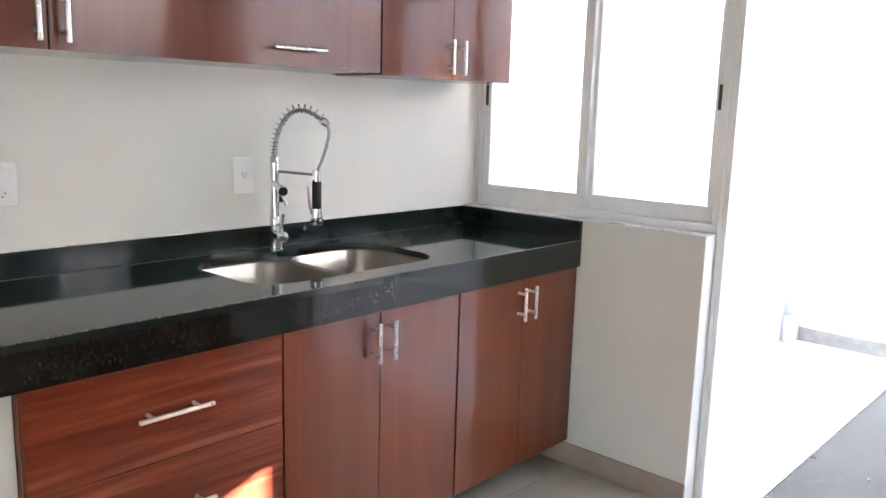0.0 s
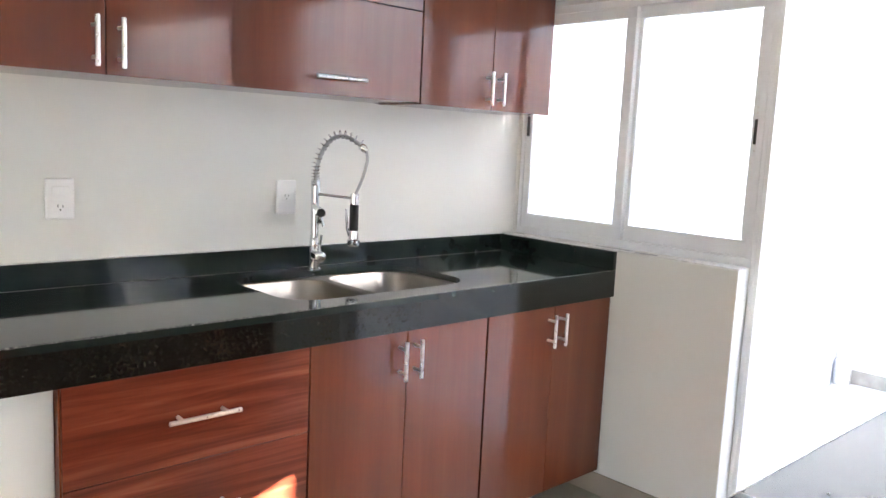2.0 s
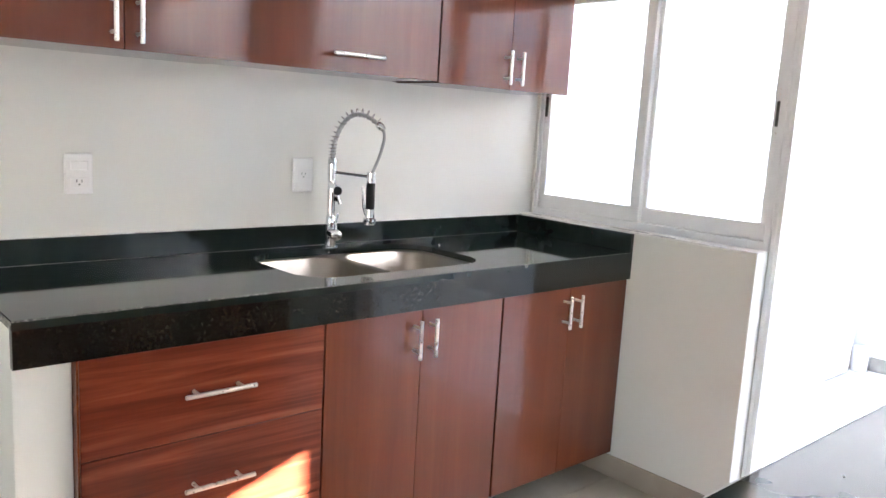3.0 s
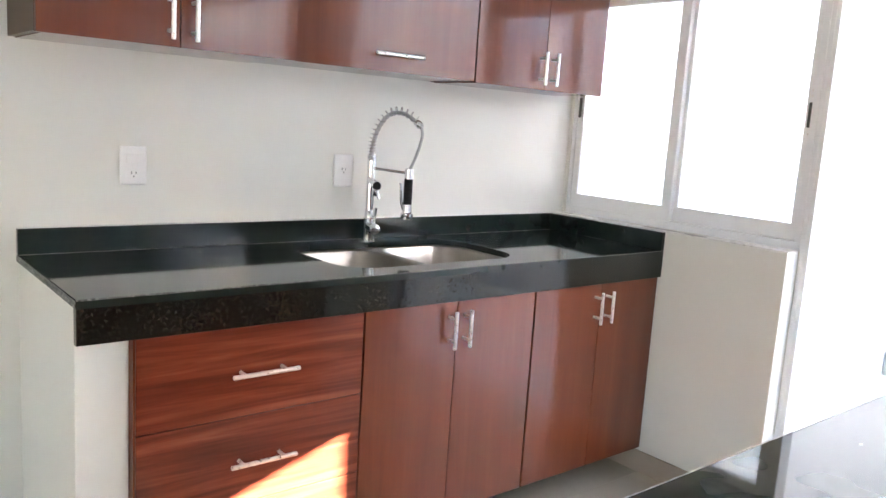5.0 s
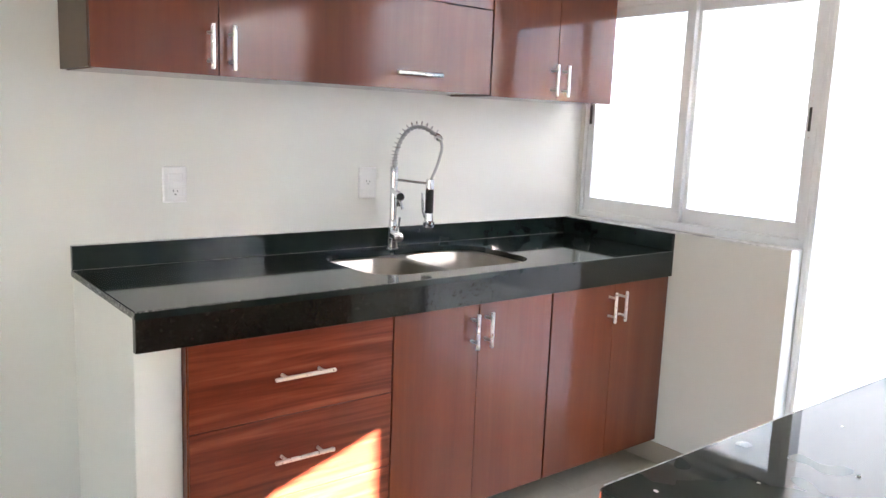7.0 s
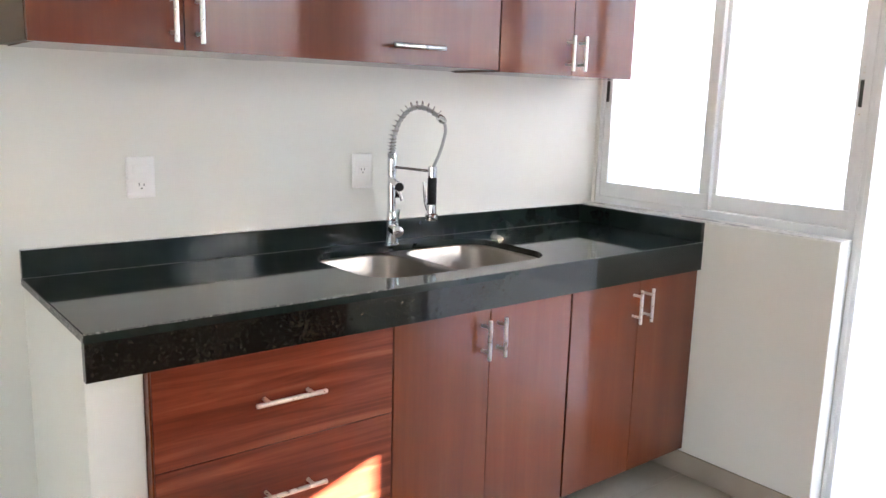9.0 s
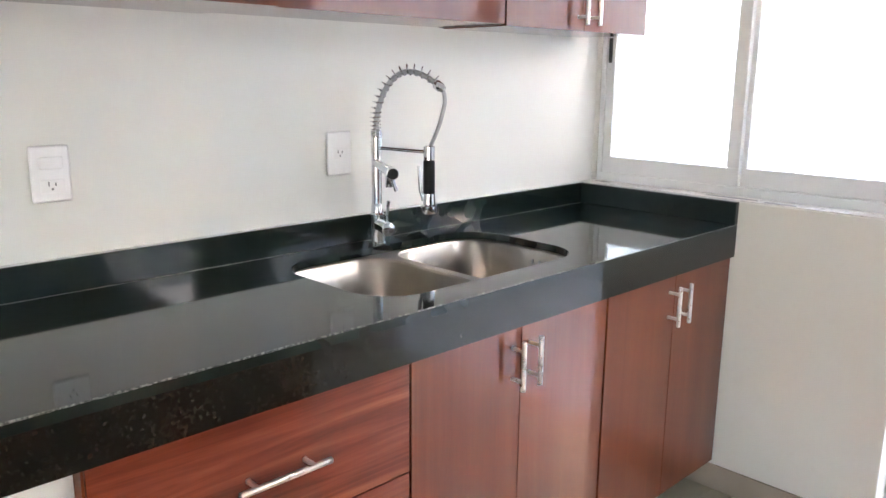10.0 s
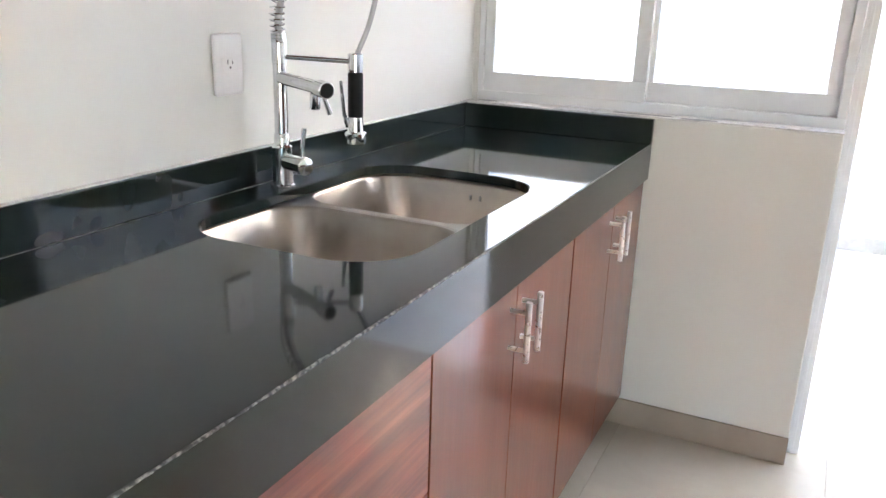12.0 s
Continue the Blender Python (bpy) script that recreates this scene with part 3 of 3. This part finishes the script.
# ---- switch and socket plates ----
def plate(y0, y1, z0, z1, rows, label, name):
    cy = (y0 + y1) / 2
    p = thing(name, (0.001, cy, z0), label, "wall socket")
    part("plate", box(0.0005, 0.0105, y0, y1, z0, z1, 0.0055, seg=4), PLASTIC, p)
    for kind, cz in rows:
        if kind == "switch":
            s = part("rocker", box(0.0100, 0.0150, cy - 0.023, cy + 0.023, cz - 0.0125, cz + 0.0125, 0.0022, seg=3), PLASTIC, p)
        else:
            s = part("socket", box(0.0100, 0.0118, cy - 0.023, cy + 0.023, cz - 0.0135, cz + 0.0135, 0.0008), PLASTIC, p)
            for dy, h in ((-0.0065, 0.0085), (0.0065, 0.0065)):
                part("slot", box(0.0112, 0.0121, cy + dy - 0.0011, cy + dy + 0.0011, cz + 0.001, cz + 0.001 + h), SLOT, s, "dark socket slot")
            part("earth_hole", turned((0.0112, cy, cz - 0.0055), (1, 0, 0), [(0, 0.0024), (0.0009, 0.0024)], 10), SLOT, s, "dark socket hole")


plate(-1.836, -1.759, 1.090, 1.204, (("switch", 1.169), ("socket", 1.122)), "white wall plate with a rocker switch and socket", "switch_plate")
plate(-1.120, -1.042, 1.085, 1.200, (("socket", 1.1425),), "white wall plate with a single power socket", "socket_plate")


# ---- island counter ----
def island():
    x0, x1, y0, y1 = 1.920, 2.60, -2.000, -0.60
    i = thing("kitchen_island", (2.2, -1.2, 0), "kitchen island with a polished dark green granite top", "kitchen island")
    bm = bmesh.new()
    vs = [bm.verts.new((x, y, 0.872)) for x, y in rounded_loop(x0, x1, y0, y1, 0.012, 4)]
    f = bm.faces.new(vs)
    up = bmesh.ops.extrude_face_region(bm, geom=[f])
    bmesh.ops.translate(bm, verts=[v for v in up["geom"] if isinstance(v, bmesh.types.BMVert)], vec=(0, 0, 0.098))
    sharp = [e for e in bm.edges if abs(e.verts[0].co.z - 0.97) < 1e-4 and abs(e.verts[1].co.z - 0.97) < 1e-4]
    bmesh.ops.bevel(bm, geom=sharp, offset=0.003, segments=2, affect="EDGES")
    part("top", bm, DUSTY, i)
    random.seed(9)
    n = 260
    pts = [(x0 + 0.0010, y0 + 0.014 + (y1 - y0 - 0.03) * k / n, 0.9690) for k in range(n + 1)]
    rad = [max(0.0003, 0.0010 + 0.0007 * noise.noise((k * 0.07, 1.3, 0)) + random.uniform(-0.0004, 0.0004)) for k in range(n + 1)]
    part("worn_edge", sweep(pts, rad, 5), CAULK, i, "chipped pale granite arris")
    part("body", box(x0 + 0.06, x1 - 0.05, y0 + 0.05, y1 - 0.05, 0.0005, 0.8715, 0.004), WOOD_V, i, "red-brown laminate base")


island()

# ---- patio ----
structure("patio_floor", box(-1.6, 5.3, WALL_Y + WALL_T, 2.6, -0.08, -0.012), CEMENT, "pale sunlit cement patio paving", "floor")
bm = box(-1.75, 2.10, 2.60, 2.75, -0.05, 3.1)
structure("patio_wall_north", bm, PATIO, "white rendered patio wall", "wall")
structure("patio_wall_west", box(-1.75, -1.60, WALL_Y + WALL_T, 2.60, -0.05, 3.1), PATIO, "white rendered patio wall", "wall")
# unseen wall, added: blocks sun and sky glow, slot shapes the drawer sun patch
bm = box(2.10, 2.468, 2.0, 2.15, -0.05, 3.60)
box(2.74, 5.45, 2.0, 2.15, -0.05, 3.60, bm=bm)
box(2.468, 2.74, 2.0, 2.15, 1.58, 3.60, bm=bm)
box(2.468, 2.74, 2.0, 2.15, -0.05, 1.20, bm=bm)
structure("sun_slot_wall", bm, PATIO, "unseen white wall added to shape the sun patch through its slot", "wall")
structure("patio_wall_side", box(1.95, 2.10, 2.0, 2.60, -0.05, 2.85), PATIO, "white rendered patio wall", "wall")
# unseen wall, added to screen off the bright sky near the sun
structure("patio_sky_screen_east", box(5.30, 5.45, WALL_Y + WALL_T, 2.0, -0.05, 2.45), PATIO, "white rendered patio wall", "wall")
structure("patio_baseboard", box(0.60, 1.95, 2.587, 2.599, -0.012, 0.075, 0.002), GREYSK, "grey cement skirting along the patio wall", "baseboard")
structure("ground", box(-200, 200, -200, 200, -0.5, -0.10), EARTH, "pale dry open ground", "ground")


def laundry_block():
    s = thing("laundry_basin", (0.20, 2.15, -0.012), "white concrete laundry basin on the patio", "laundry basin")
    part("pedestal", box(-0.35, 0.54, 2.05, 2.44, -0.012, 0.30, 0.012), PATIO, s)
    bm = box(-0.38, 0.57, 2.03, 2.46, 0.3005, 0.36, 0.015)
    box(-0.38, -0.32, 2.03, 2.46, 0.3605, 0.43, 0.012, bm)
    part("basin", bm, PATIO, s)


laundry_block()
b = thing("plastic_can", (0.560, 2.535, -0.012), "small white plastic can standing by the patio wall", "can")
part("can_body", turned((0.560, 2.535, -0.0118), (0, 0, 1), [(0, 0.044), (0.004, 0.047), (0.14, 0.047), (0.146, 0.042), (0.150, 0.042)]), PLASTIC, b, smooth=True)
b = thing("wall_stub_post", (0.45, 2.56, -0.012), "short white rendered post against the patio wall", "post")
part("shaft", box(0.418, 0.498, 2.54, 2.598, -0.0118, 0.70, 0.006), PATIO, b)


def crumb(x, y, size):
    """A flake of dried plaster on the island."""
    c = thing("plaster_crumb", (x, y, 0.97), "tiny pale plaster crumb lying on the granite island", "crumb", "plaster crumbs on the island")
    random.seed(int(1000 * x + 100 * abs(y)))
    bm = bmesh.new()
    bmesh.ops.create_icosphere(bm, subdivisions=1, radius=size)
    for q in bm.verts:
        q.co *= random.uniform(0.6, 1.3)
        q.co.z = max(q.co.z * 0.35, -size * 0.2) + size * 0.2
    bmesh.ops.translate(bm, verts=bm.verts, vec=(x, y, 0.9702))
    part("flake", bm, CAULK, c)


for x, y, size in ((1.965, -1.95, 0.0035), (2.02, -1.83, 0.0025), (2.08, -1.71, 0.0030), (1.99, -1.56, 0.0022), (2.16, -1.90, 0.0028)):
    crumb(x, y, size)


def bracket(x, z, w):
    b = thing("wall_bracket", (x, 2.60, z), "small grey metal bracket fixed to the patio wall", "bracket", "brackets on the patio wall")
    part("back_plate", box(x - w / 2, x + w / 2, 2.594, 2.5995, z - 0.012, z + 0.012, 0.002), NICKEL, b)
    part("arm", sweep([(x, 2.594, z), (x, 2.56, z), (x + 0.01, 2.55, z + 0.02)], 0.006, 8), NICKEL, b)


bracket(0.125, 2.152, 0.085)
bracket(0.249, 2.053, 0.03)
bracket(0.082, 2.311, 0.03)
bracket(0.003, 1.356, 0.03)
t = thing("garden_tap", (0.226, 2.60, 1.455), "small metal tap on the patio wall", "tap")
part("tap_body", sweep([(0.226, 2.599, 1.46), (0.226, 2.55, 1.46), (0.226, 2.535, 1.44)], [0.010, 0.009, 0.008], 10), NICKEL, t, smooth=True)
part("tap_handle", box(0.208, 0.244, 2.556, 2.564, 1.475, 1.481, 0.002), NICKEL, t)
part("stem", turned((0.226, 2.56, 1.46), (0, 0, 1), [(0, 0.005), (0.016, 0.005)], 8), NICKEL, t)

# ---- floor tiles ----
floor = structure("floor", box(0, ROOM_E, ROOM_S, WALL_Y + WALL_T, -0.08, -0.004), GROUT, "polished cream tile floor with thin grout joints", "floor")
TS = 0.60
me = bpy.data.meshes.new("tile")
tb = box(-TS / 2 + 0.0006, TS / 2 - 0.0006, -TS / 2 + 0.0006, TS / 2 - 0.0006, -0.0038, 0.0, 0.0004, seg=1)
tb.to_mesh(me)
tb.free()
me.materials.append(TILE)
for i in range(9):
    for j in range(10):
        x, y = 0.00 + TS * (i + 0.5), WALL_Y + 0.12 - TS * (j + 0.5)
        if x < ROOM_E + 0.3:
            t = new("tile", me)
            t.location = (x, y, 0)
            t.parent = floor
